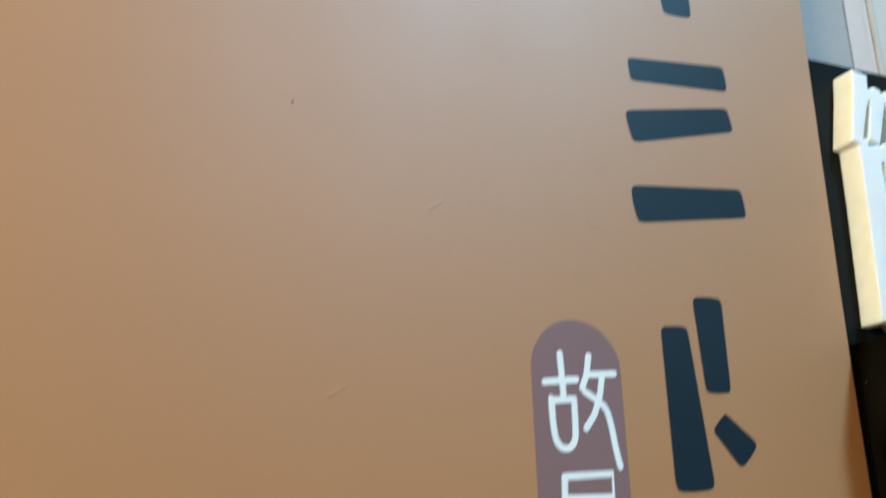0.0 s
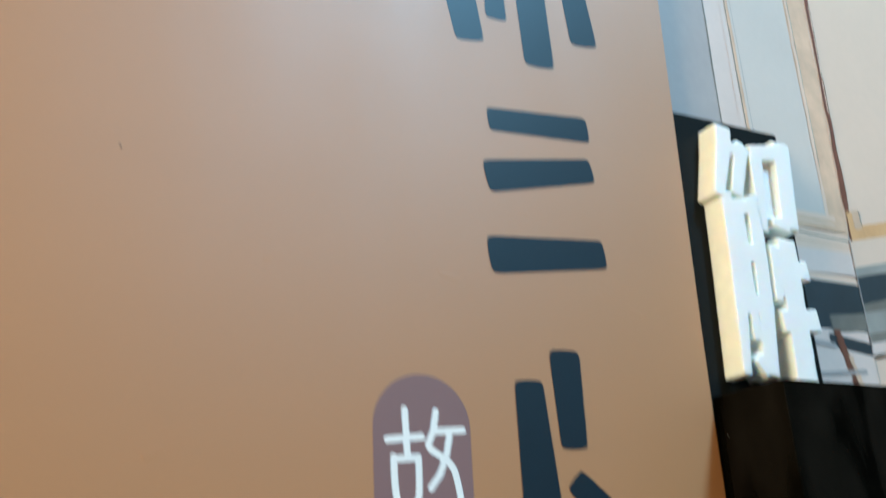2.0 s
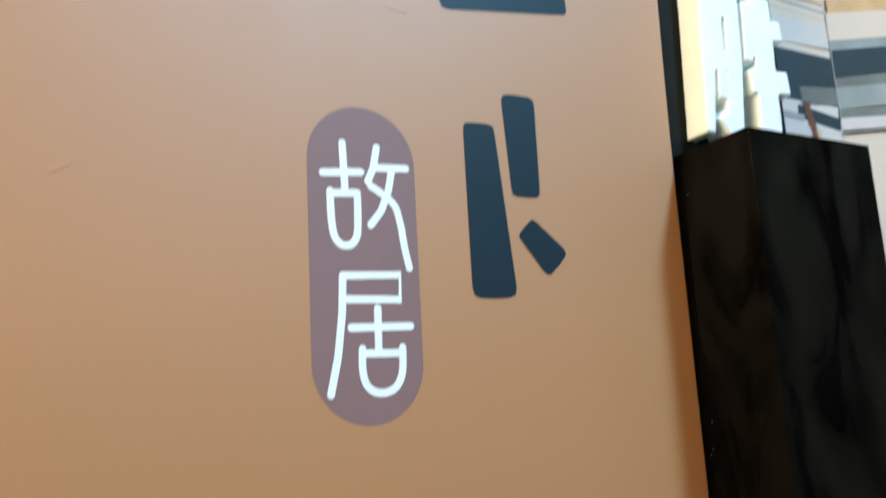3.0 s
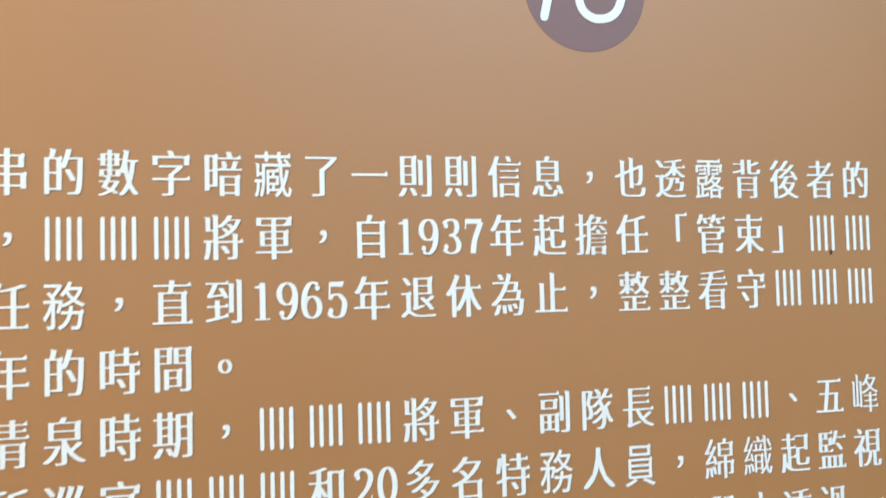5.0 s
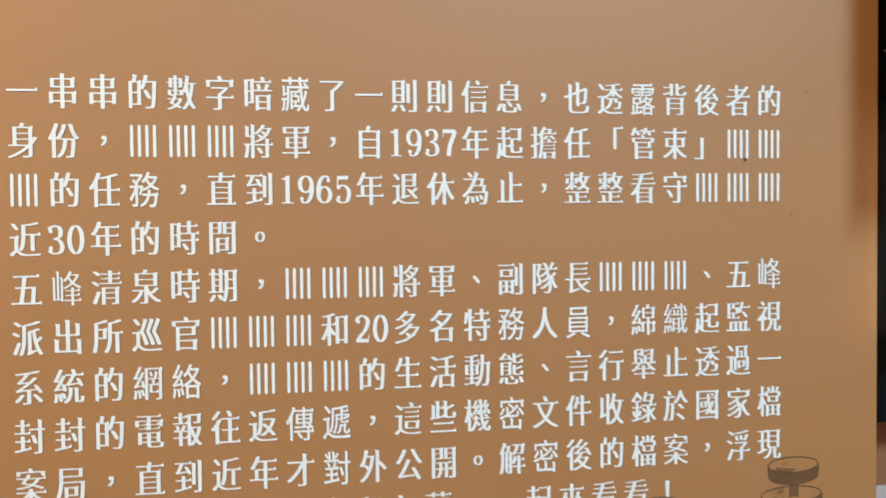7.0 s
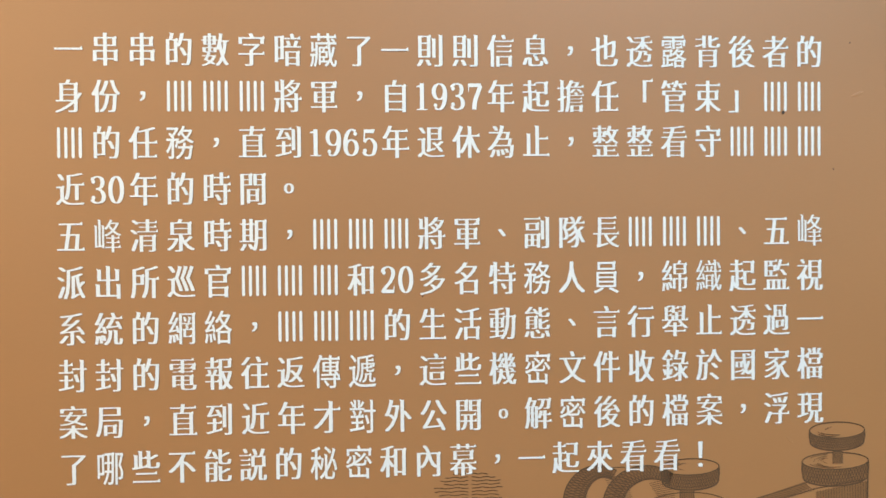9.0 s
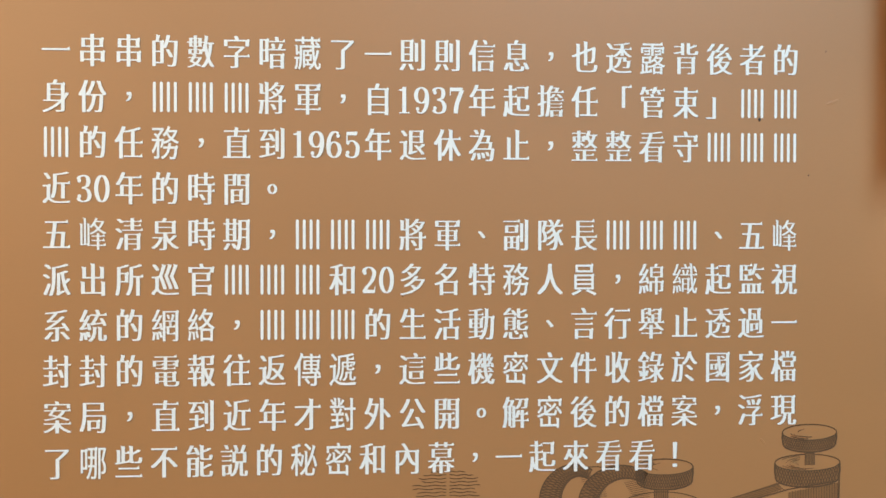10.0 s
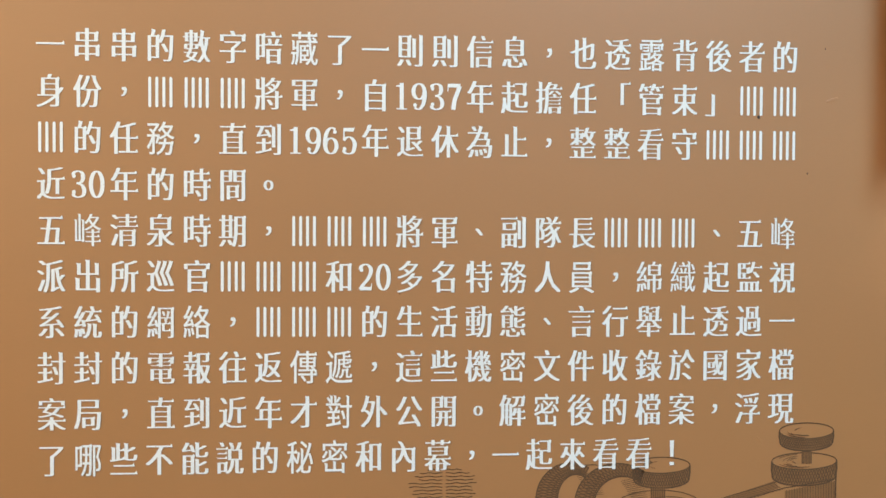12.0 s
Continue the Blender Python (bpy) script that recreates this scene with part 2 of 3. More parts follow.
def outlines(shape):
    """Outer and inner outlines of a flat glyph, as lists of corners with straight runs merged."""
    vs, fs = shape
    nxt = {}
    for f in fs:
        for a, b in zip(f, f[1:] + f[:1]):
            nxt.setdefault(a, []).append(b)
    edges = {(a, b) for a, bs in nxt.items() for b in bs}
    free = {}
    for a, b in edges:
        if (b, a) not in edges:
            free[a] = b
    loops = []
    while free:
        a, b = free.popitem()
        loop = [a]
        while b in free:
            loop.append(b)
            b = free.pop(b)
        pts = [Vector(vs[i][:2]) for i in loop]
        keep = []
        for i, p in enumerate(pts):
            u, v = p - pts[i - 1], pts[(i + 1) % len(pts)] - p
            if u.length > 1e-5 and v.length > 1e-5 and abs(u.normalized().cross(v.normalized())) > 0.08:
                keep.append(p)
        if len(keep) > 2:
            loops.append(keep)
    return loops


def serifs(shape, spread):
    """The small triangles of a book typeface: on the right ends of level strokes, on outer corners and on the heads of upright strokes."""
    out = []
    for loop in outlines(shape):
        m = len(loop)
        area2 = sum(loop[i - 1].cross(loop[i]) for i in range(m))
        if area2 < 0:
            continue
        for i in range(m):
            o, a, b, c = loop[i - 1], loop[i], loop[(i + 1) % m], loop[(i + 2) % m]
            e, before, after = b - a, a - o, c - b
            tall = e.y > 0 and abs(e.x) < 0.35 * e.length
            if tall and 0.012 < e.length < 0.085 and before.x > 0.10 and abs(before.y) < 0.2 * before.x and after.x < -0.10 and abs(after.y) < -0.2 * after.x:
                x = b.x + spread
                out.append(((x + 0.012, a.y), (x - 0.016, b.y + 0.052), (x - 0.095, b.y - 0.004), (x - 0.070, a.y)))
            corner = e.y > 0.14 and abs(e.x) < 0.15 * e.length and after.x < -0.14 and abs(after.y) < -0.15 * after.x
            if corner:
                x = b.x + spread
                out.append(((x - 0.004, b.y - 0.075), (x + 0.026, b.y - 0.010), (x - 0.022, b.y + 0.034), (x - 0.090, b.y - 0.006)))
            head = e.x < 0 and abs(e.y) < 0.3 * e.length and 0.02 < e.length < 0.1 and before.y > 0.14 and after.y < -0.14
            if head:
                x = b.x - spread
                out.append(((x - 0.030, b.y + 0.014), (x + 0.010, b.y - 0.050), (x + 0.075, b.y - 0.008), (x + 0.040, b.y + 0.008)))
    return out


def print_mesh(name, shape, sx, sz, spread, centre):
    """A glyph in the x-z plane; copies side by side make the upright strokes heavier than the level ones."""
    vs, fs = shape
    xs, ys = [v[0] for v in vs], [v[1] for v in vs]
    cx, cy = ((min(xs) + max(xs)) / 2, (min(ys) + max(ys)) / 2) if centre else (0.5, 0.38)
    verts, faces = [], []
    for k, d in enumerate((0, -spread, spread, -spread / 2, spread / 2)):
        base = len(verts)
        verts += [((v[0] - cx + d) * sx, -0.00003 * k, (v[1] - cy) * sz) for v in vs]
        faces += [tuple(base + i for i in f) for f in fs]
    if not centre:
        for quad in serifs(shape, spread):
            base = len(verts)
            verts += [((x - cx) * sx, -0.00015, (z - cy) * sz) for x, z in quad]
            faces.append((base, base + 1, base + 2, base + 3))
    me = bpy.data.meshes.new(name)
    me.from_pydata(verts, [], faces)
    me.materials.append(M_TEXT)
    return me


def nib(bm, pts, thick, thin, y=0.0):
    """A pen line that is heavy where it runs upright and fine where it runs level."""
    pts = [Vector(p) for p in pts]
    y -= 2e-6 * len(bm.verts)
    left, right = [], []
    for i, p in enumerate(pts):
        d = (pts[min(i + 1, len(pts) - 1)] - pts[max(i - 1, 0)]).normalized()
        n = Vector((-d.y, d.x)) * (thin + (thick - thin) * abs(d.y) ** 1.6) / 2
        left.append(bm.verts.new((p.x + n.x, y, p.y + n.y)))
        right.append(bm.verts.new((p.x - n.x, y, p.y - n.y)))
    for i in range(len(pts) - 1):
        bm.faces.new((left[i], left[i + 1], right[i + 1], right[i]))


def digit_mesh(ch):
    """One book-face numeral, drawn with a broad nib, with its ball ends and feet."""
    w, h, thick, thin = 0.0168, 0.0272, 0.0041, 0.0014
    bm = bmesh.new()
    turn = -1 if ch == "6" else 1

    def at(pts):
        return [(x * w * turn, z * h * turn) for x, z in pts]

    def line(pts, a=thick, b=thin):
        nib(bm, smooth(at(pts), 6) if len(pts) > 2 else at(pts), a, b)

    def ball(x, z, r=0.0019):
        y = -2e-6 * len(bm.verts)
        cx, cz = x * w * turn, z * h * turn
        bm.faces.new([bm.verts.new((px, y, pz)) for px, pz in arc(cx, cz, r, r * 1.1, 0, 345, 15)])

    def slab(*pts):
        y = -2e-6 * len(bm.verts)
        bm.faces.new([bm.verts.new((px, y, pz)) for px, pz in at(pts)])

    if ch == "1":
        line([(0.02, 0.50), (0.02, -0.48)])
        slab((-0.30, -0.50), (0.34, -0.50), (0.34, -0.455), (-0.30, -0.455))
        slab((0.14, 0.50), (-0.02, 0.34), (-0.32, 0.36), (-0.32, 0.40), (-0.06, 0.44))
    elif ch in "96":
        line(arc(0, 0.19, 0.34, 0.285, 0, 360, 12))
        line([(0.345, 0.20), (0.35, -0.02), (0.27, -0.27), (0.10, -0.44), (-0.08, -0.48), (-0.27, -0.42)])
        ball(-0.24, -0.33)
    elif ch == "3":
        line([(-0.33, 0.34), (-0.22, 0.44), (0.0, 0.48), (0.21, 0.42), (0.28, 0.26), (0.18, 0.09), (-0.10, 0.03)])
        line([(-0.10, 0.03), (0.20, -0.03), (0.35, -0.22), (0.27, -0.41), (0.0, -0.48), (-0.22, -0.44), (-0.33, -0.34)])
        ball(-0.25, 0.30)
        ball(-0.25, -0.29)
    elif ch == "7":
        slab((-0.38, 0.50), (0.40, 0.50), (0.36, 0.36), (-0.36, 0.36))
        slab((-0.40, 0.50), (-0.32, 0.44), (-0.36, 0.20), (-0.41, 0.20))
        line([(0.36, 0.42), (0.20, 0.16), (0.03, -0.14), (-0.04, -0.48)], thick * 1.1, thin)
    elif ch == "5":
        slab((-0.28, 0.49), (0.36, 0.50), (0.28, 0.35), (-0.28, 0.36))
        line([(-0.28, 0.48), (-0.30, 0.02)], 0.0014, 0.0014)
        line([(-0.30, 0.02), (-0.12, 0.13), (0.12, 0.13), (0.33, -0.02), (0.36, -0.20), (0.25, -0.42), (0.0, -0.48), (-0.22, -0.44), (-0.33, -0.34)])
        ball(-0.25, -0.30)
    elif ch == "2":
        line([(-0.33, 0.28), (-0.24, 0.42), (0.0, 0.48), (0.24, 0.40), (0.32, 0.22), (0.16, -0.05), (-0.12, -0.26), (-0.34, -0.47)])
        slab((-0.36, -0.50), (0.36, -0.50), (0.40, -0.22), (0.36, -0.22), (0.30, -0.37), (-0.26, -0.36))
        ball(-0.25, 0.27)
    else:
        line(arc(0, 0, 0.34, 0.475, 0, 360, 14))
    bmesh.ops.recalc_face_normals(bm, faces=bm.faces)
    me = bpy.data.meshes.new("digit")
    bm.to_mesh(me)
    bm.free()
    me.materials.append(M_TEXT)
    return me


def bar_mesh():
    bm = bmesh.new()
    for k in range(4):
        ribbon(bm, [((k - 1.5) * 0.0070, -0.0140), ((k - 1.5) * 0.0070, 0.0140)], 0.0030, 0.0, 4)
    me = bpy.data.meshes.new("text_bar")
    bm.to_mesh(me)
    bm.free()
    me.materials.append(M_TEXT)
    return me


def set_text():
    used = set("".join(LINES)) - set(".#")
    dense = set("傳員對秘絡遞露藏務哪密")
    glyphs = glyph_meshes(sorted(used - dense), -0.0135)
    glyphs.update(glyph_meshes(sorted(dense), 0.0))
    meshes = {c: print_mesh("character", g, 0.0248 if c in "，、" else 0.0284, 0.0310 if c in "，、" else 0.0365, 0.010 if c in dense else 0.022 if c in "峰織" else 0.030 if c in "綿網" else 0.040, c in "，。、！") for c, g in glyphs.items()}
    bars = bar_mesh()
    for r, line in enumerate(LINES):
        for c, ch in enumerate(line):
            if ch == "#":
                continue
            ob = new("text_bar", bars) if ch == "." else new("character", meshes[ch])
            ob.parent = PANEL
            ob.location = (c * PITCH * (0.985 if r == 9 else 1.0), PRINT - 0.0002, TOP_LINE - r * LEAD)
    shapes = {c: digit_mesh(c) for c in "19376502"}
    for r, c, text in NUMBERS:
        for k, ch in enumerate(text):
            ob = new("digit", shapes[ch])
            ob.parent, ob.location = PANEL, (c * PITCH + (k - (len(text) - 1) / 2) * 0.0181, PRINT - 0.0002, TOP_LINE - r * LEAD - 0.0005)


set_text()


# ---- heading: brush-ink bars and the mauve seal ----
def brush_bar(layer, p, q, w0, w1):
    """One plain bar of ink, a little wider at one end, with soft corners."""
    p, q = Vector(p), Vector(q)
    d = (q - p).normalized()
    n = Vector((-d.y, d.x))
    bm = bmesh.new()
    loop = []
    for end, way, w in ((p, -1, w0), (q, 1, w1)):
        for k in range(7):
            a = math.pi * k / 6
            c, s = math.cos(a), math.sin(a)
            c, s = math.copysign(abs(c) ** 0.55, c), abs(s) ** 0.55
            loop.append(end - n * way * c * w / 2 * -1 + d * way * s * w * 0.22)
    vs = [bm.verts.new((v.x, PRINT - 0.00004 * layer, v.y)) for v in loop]
    f = bm.faces.new(vs)
    f.normal_update()
    if f.normal.y > 0:
        f.normal_flip()
    part("ink_bar", bm, M_INK, PANEL, "plain bar of blue-black brush ink")


def heading():
    for k, a in enumerate((
        ((0.560, 2.530), (0.588, 2.362), 0.050, 0.040), ((0.625, 2.575), (0.628, 2.400), 0.022, 0.030),
        ((0.674, 2.606), (0.686, 2.348), 0.046, 0.044), ((0.738, 2.565), (0.758, 2.395), 0.036, 0.042),
        ((0.612, 2.252), (0.742, 2.262), 0.030, 0.034), ((0.606, 2.178), (0.742, 2.206), 0.040, 0.032),
        ((0.604, 2.082), (0.746, 2.098), 0.044, 0.036),
        ((0.633, 1.935), (0.640, 1.778), 0.036, 0.050), ((0.682, 1.970), (0.684, 1.878), 0.040, 0.034), ((0.684, 1.836), (0.712, 1.808), 0.028, 0.036),
    )):
        brush_bar(k, *a)
    bm = bmesh.new()
    r, cx, z0, z1 = 0.0532, 0.5055, 1.706, 1.889
    loop = arc(cx, z1, r, r, 0, 180, 28) + arc(cx, z0, r, r, 180, 360, 28)
    bm.faces.new([bm.verts.new((x, PRINT, z)) for x, z in loop][::-1])
    part("seal_ground", bm, M_SEAL, PANEL, "mauve round-ended seal ground")
    w, y = 0.0072, PRINT - 0.0001
    strokes = [
        [(0.4865, 1.906), (0.4880, 1.862)], [(0.4670, 1.8765), (0.5040, 1.8800)],
        [(0.4735, 1.860), (0.4740, 1.835), (0.4765, 1.819), (0.4830, 1.8115), (0.4920, 1.8120), (0.4980, 1.8200), (0.4995, 1.836), (0.4998, 1.856)], [(0.4740, 1.858), (0.4998, 1.860)],
        [(0.5205, 1.905), (0.5165, 1.885), (0.5105, 1.872)], [(0.5190, 1.8855), (0.5500, 1.8875)],
        [(0.5350, 1.884), (0.5310, 1.865), (0.5230, 1.845), (0.5120, 1.831)], [(0.5130, 1.868), (0.5350, 1.853), (0.5415, 1.835), (0.5450, 1.812), (0.5490, 1.793)],
        [(0.4830, 1.7835), (0.5390, 1.7862), (0.5382, 1.7635), (0.4820, 1.7625)], [(0.4830, 1.7835), (0.4815, 1.750), (0.4765, 1.712), (0.4690, 1.680)],
        [(0.4895, 1.7375), (0.5475, 1.7395)], [(0.5155, 1.755), (0.5150, 1.716)],
        [(0.4995, 1.7190), (0.4990, 1.702), (0.5020, 1.6885), (0.5105, 1.6815), (0.5220, 1.6812), (0.5320, 1.687), (0.5375, 1.700), (0.5385, 1.7205)], [(0.4995, 1.7150), (0.5385, 1.7155)],
    ]
    for k, s in enumerate(strokes):
        part("seal_stroke", ribbon(bmesh.new(), smooth(s) if len(s) > 4 else s, w, y - 0.00003 * k), M_TEXT, PANEL)


heading()


# ---- line engraving at the foot of the text ----
def knob(cx, zt, rx, ry, depth):
    y = PRINT
    bm = bmesh.new()
    side = arc(cx, zt, rx, ry, 180, 360, 24)
    low = arc(cx, zt - depth, rx * 0.97, ry * 1.1, 180, 360, 24)
    a, b = [bm.verts.new((x, y, z)) for x, z in side], [bm.verts.new((x, y, z)) for x, z in low]
    for i in range(24):
        bm.faces.new((a[i], a[i + 1], b[i + 1], b[i]))
    part("engraved_shade", bm, M_HATCH, PANEL)
    bm = bmesh.new()
    ribbon(bm, arc(cx, zt, rx, ry, 0, 360, 40), 0.0012, y - 0.00005, 2)
    ribbon(bm, low, 0.0016, y - 0.00005, 2)
    for s in (-1, 1):
        ribbon(bm, [(cx + s * rx, zt), (cx + s * rx * 1.01, zt - depth * 0.5), (cx + s * rx * 0.97, zt - depth)], 0.0014, y - 0.00005, 2)
    for k in range(24):
        u = -0.97 + 1.94 * k / 23
        for lean in (-0.17, 0.17):
            v = max(-0.99, min(0.99, u + lean))
            ribbon(bm, [(cx + rx * u, zt - ry * math.sqrt(1 - u * u) - 0.0006), (cx + rx * v, zt - depth - ry * math.sqrt(1 - v * v) + 0.0008)], 0.0008, y - 0.00005, 2)
    rnd = random.Random(int(cx * 1000))
    for k in range(9):
        q = 0.35 + 0.55 * rnd.random()
        a0 = rnd.uniform(100, 230)
        ribbon(bm, arc(cx, zt, rx * q, ry * q, a0, a0 + rnd.uniform(25, 80), 8), 0.0005, y - 0.00005, 2)
    tagged(part("engraved_knob", bm, M_LINE, PANEL), kind="stuff")


def ring(cx, cz, r_in, z_in, r_out, z_out, a0, a1):
    y = PRINT
    bm = bmesh.new()
    o, i_ = arc(cx, cz, r_out, z_out, a0, a1, 26), arc(cx + 0.006, cz, r_in, z_in, a0, a1, 26)
    ov, iv = [bm.verts.new((x, y, z)) for x, z in o], [bm.verts.new((x, y, z)) for x, z in i_]
    for k in range(26):
        bm.faces.new((ov[k], ov[k + 1], iv[k + 1], iv[k]))
    part("engraved_shade", bm, M_HATCH, PANEL)
    bm = bmesh.new()
    ribbon(bm, o, 0.0014, y - 0.00005, 2)
    ribbon(bm, i_, 0.0012, y - 0.00005, 2)
    for k in range(25):
        for j in (k - 2, k + 2):
            if 0 <= j <= 26:
                ribbon(bm, [o[k], i_[j]], 0.0009, y - 0.00005, 2)
    tagged(part("engraved_ring", bm, M_LINE, PANEL), kind="stuff")


def engraving():
    y = PRINT
    knob(0.7850, 1.1535, 0.0298, 0.0085, 0.0120)
    knob(0.7830, 1.1210, 0.0358, 0.0090, 0.0165)
    knob(0.6275, 1.1185, 0.0305, 0.0085, 0.0150)
    ring(0.5300, 1.0840, 0.0195, 0.0260, 0.0365, 0.0385, 58, 192)
    ring(0.5800, 1.0800, 0.0300, 0.0270, 0.0450, 0.0410, 50, 190)
    for x0, x1, z0, z1 in ((0.7805, 0.7905, 1.1185, 1.1310), (0.6165, 0.6310, 1.0760, 1.0945)):
        bm = bmesh.new()
        bm.faces.new([bm.verts.new((x, y - 0.00006, z)) for x, z in ((x0, z0), (x1, z0), (x1, z1), (x0, z1))])
        part("engraved_shade", bm, M_HATCH, PANEL)
        bm = bmesh.new()
        for k in range(7):
            x = x0 + (x1 - x0) * k / 6
            ribbon(bm, [(x, z0), (x, z1)], 0.0011 if k in (0, 6) else 0.0007, y - 0.00008, 2)
        ribbon(bm, [(x0, z1), (x1, z1)], 0.0009, y - 0.00008, 2)
        tagged(part("engraved_stem", bm, M_LINE, PANEL), kind="stuff")
    # the lever under the tall knobs: an upper and a lower edge, shaded between
    bm = bmesh.new()
    bm.faces.new([bm.verts.new((x, y - 0.00001, z)) for x, z in ((0.6700, 1.0750), (0.7050, 1.0750), (0.7560, 1.0930), (0.7500, 1.1000))])
    bm.faces.new([bm.verts.new((x, y - 0.00001, z)) for x, z in ((0.7620, 1.0500), (0.8170, 1.0500), (0.8170, 1.0990), (0.7620, 1.0890))])
    part("engraved_shade", bm, M_HATCH, PANEL)
    bm = bmesh.new()
    ribbon(bm, [(0.6600, 1.0710), (0.6990, 1.0840), (0.7300, 1.0925), (0.7520, 1.0990)], 0.0011, y - 0.00005, 2)
    ribbon(bm, [(0.7000, 1.0740), (0.7260, 1.0830), (0.7620, 1.0925), (0.8140, 1.1005)], 0.0011, y - 0.00005, 2)
    for k in range(22):
        u = k / 21
        ribbon(bm, [(0.664 + 0.086 * u, 1.0722 + 0.0250 * u), (0.690 + 0.070 * u, 1.0722 + 0.0185 * u)], 0.0005, y - 0.00004, 2)
    tagged(part("engraved_lever", bm, M_LINE, PANEL), kind="stuff")
    bm = bmesh.new()
    ribbon(bm, [(0.8185, 1.1180), (0.8180, 1.0950), (0.8175, 1.0500)], 0.0016, y - 0.00005, 2)
    for k in range(19):
        x = 0.7640 + 0.0029 * k
        ribbon(bm, [(x, 1.0900 + 0.00050 * k), (x + 0.0006, 1.0500)], 0.0006, y - 0.00004, 2)
    tagged(part("engraved_post", bm, M_LINE, PANEL), kind="stuff")
    # hatching on the two barrels, and the plate edge under the short knob
    bm = bmesh.new()
    for c, z in ((0.545, 1.112), (0.592, 1.106)):
        for k in range(12):
            ribbon(bm, [(c - 0.008 + 0.0012 * k, z - 0.0040 - 0.0018 * k), (c + 0.014 + 0.0006 * k, z + 0.0010 - 0.0022 * k)], 0.0005, y - 0.00004, 2)
    ribbon(bm, [(0.540, 1.1195), (0.556, 1.1200), (0.568, 1.1165)], 0.0010, y - 0.00005, 2)
    ribbon(bm, arc(0.6240, 1.0740, 0.0480, 0.0180, 30, 160, 20), 0.0010, y - 0.00005, 2)
    ribbon(bm, arc(0.6350, 1.0740, 0.0300, 0.0110, 20, 160, 16), 0.0008, y - 0.00005, 2)
    tagged(part("engraved_barrel", bm, M_LINE, PANEL), kind="stuff")
    rnd = random.Random(5)
    for k in range(12):
        z = 1.1170 - 0.0036 * k
        half = 0.010 + 0.024 * math.sin(min(1.0, (k + 1) / 5) * 1.57)
        for s in (-1, 1):
            x0, x1 = 0.397 + s * 0.002, 0.397 + s * half * rnd.uniform(0.8, 1.1)
            line = ribbon(bmesh.new(), [(x0 + (x1 - x0) * t / 6, z + 0.0006 * math.sin(t * 1.9 + k)) for t in range(7)], 0.0009, y - 0.00004, 2)
            part("hatch_line", line, M_LINE, PANEL)
    for x, z, r in ((0.728, 1.487, 0.0016), (0.782, 1.428, 0.0008), (0.2035, 2.1425, 0.0012), (0.800, 1.560, 0.0007), (0.35, 1.30, 0.0006)):
        bm = bmesh.new()
        bmesh.ops.create_uvsphere(bm, u_segments=8, v_segments=6, radius=r, matrix=Matrix.Translation((x, 0, z)) @ Matrix.Diagonal((1, 0.4, 1.3, 1)))
        part("speck", bm, M_SPECK, PANEL)


engraving()


def blisters():
    """Shallow bumps and creases under the printed sheet."""
    for x, z, rx, rz, turn in ((0.352, 2.052, 0.012, 0.003, -35), (0.545, 2.050, 0.014, 0.003, 12), (0.648, 2.138, 0.006, 0.003, 50), (0.737, 2.048, 0.006, 0.002, 10),
                               (0.790, 2.030, 0.008, 0.003, 10), (0.808, 1.506, 0.007, 0.002, -20), (0.734, 1.144, 0.005, 0.0015, 50), (0.250, 1.860, 0.010, 0.003, -30)):
        bm = bmesh.new()
        bmesh.ops.create_uvsphere(bm, u_segments=20, v_segments=12, radius=1.0, matrix=pose(x, 0.0, z, 0, turn, 0) @ Matrix.Diagonal((rx, 0.00014, rz, 1)))
        for f in bm.faces:
            f.smooth = True
        part("blister", bm, M_PANEL, PANEL)


blisters()

# ---- title column: black board, lacquered box, foam letters ----
BX0, BX1 = 0.8925, 1.0830


def title_board():
    board = tagged(part("title_board", box_bm(0.866, 1.0855, 0.0034, 0.0300, 1.194, 2.3215, 0.0012), M_BOARD), "matt black upright title board on the wall", "board")
    return board


title_board()


def title_box():
    b = tagged(new("title_box"), "gloss black lacquered box fixed on the title board", "box")
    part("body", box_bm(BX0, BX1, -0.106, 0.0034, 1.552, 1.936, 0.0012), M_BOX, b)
    for z, yy in ((1.612, -0.008), (1.606, -0.004), (1.888, -0.012), (1.640, -0.010)):
        bm = bmesh.new()
        bmesh.ops.create_uvsphere(bm, u_segments=8, v_segments=6, radius=0.0006, matrix=Matrix.Translation((BX0 - 0.0002, yy, z)))
        part("pin", bm, M_STEEL, b, "tiny bright steel pin")


title_box()


def foam_stroke(bm, p, q, w0, w1, front):
    """A thick cut-foam stroke from p to q (x, z) with slightly rounded front edges; sides take the second material."""
    p, q = Vector(p), Vector(q)
    d = (q - p).normalized()
    n = Vector((-d.y, d.x))
    loop = [p + n * w0 / 2, q + n * w1 / 2, q - n * w1 / 2, p - n * w0 / 2]
    mid = (p + q) / 2
    rings = []
    for yy, k in ((0.0034, 0.0), (front + 0.0030, 0.0), (front + 0.0010, 0.0006), (front, 0.0022)):
        row = []
        for v in loop:
            u = v - (v - mid).normalized() * k * 1.3
            row.append(bm.verts.new((u.x, yy, u.y)))
        rings.append(row)
    for j, (a, b) in enumerate(zip(rings, rings[1:])):
        for i in range(4):
            f = bm.faces.new((a[i], a[(i + 1) % 4], b[(i + 1) % 4], b[i]))
            f.material_index = 1 if j == 0 else 0
    bm.faces.new(rings[-1])
    bm.faces.new(rings[0][::-1]).material_index = 1


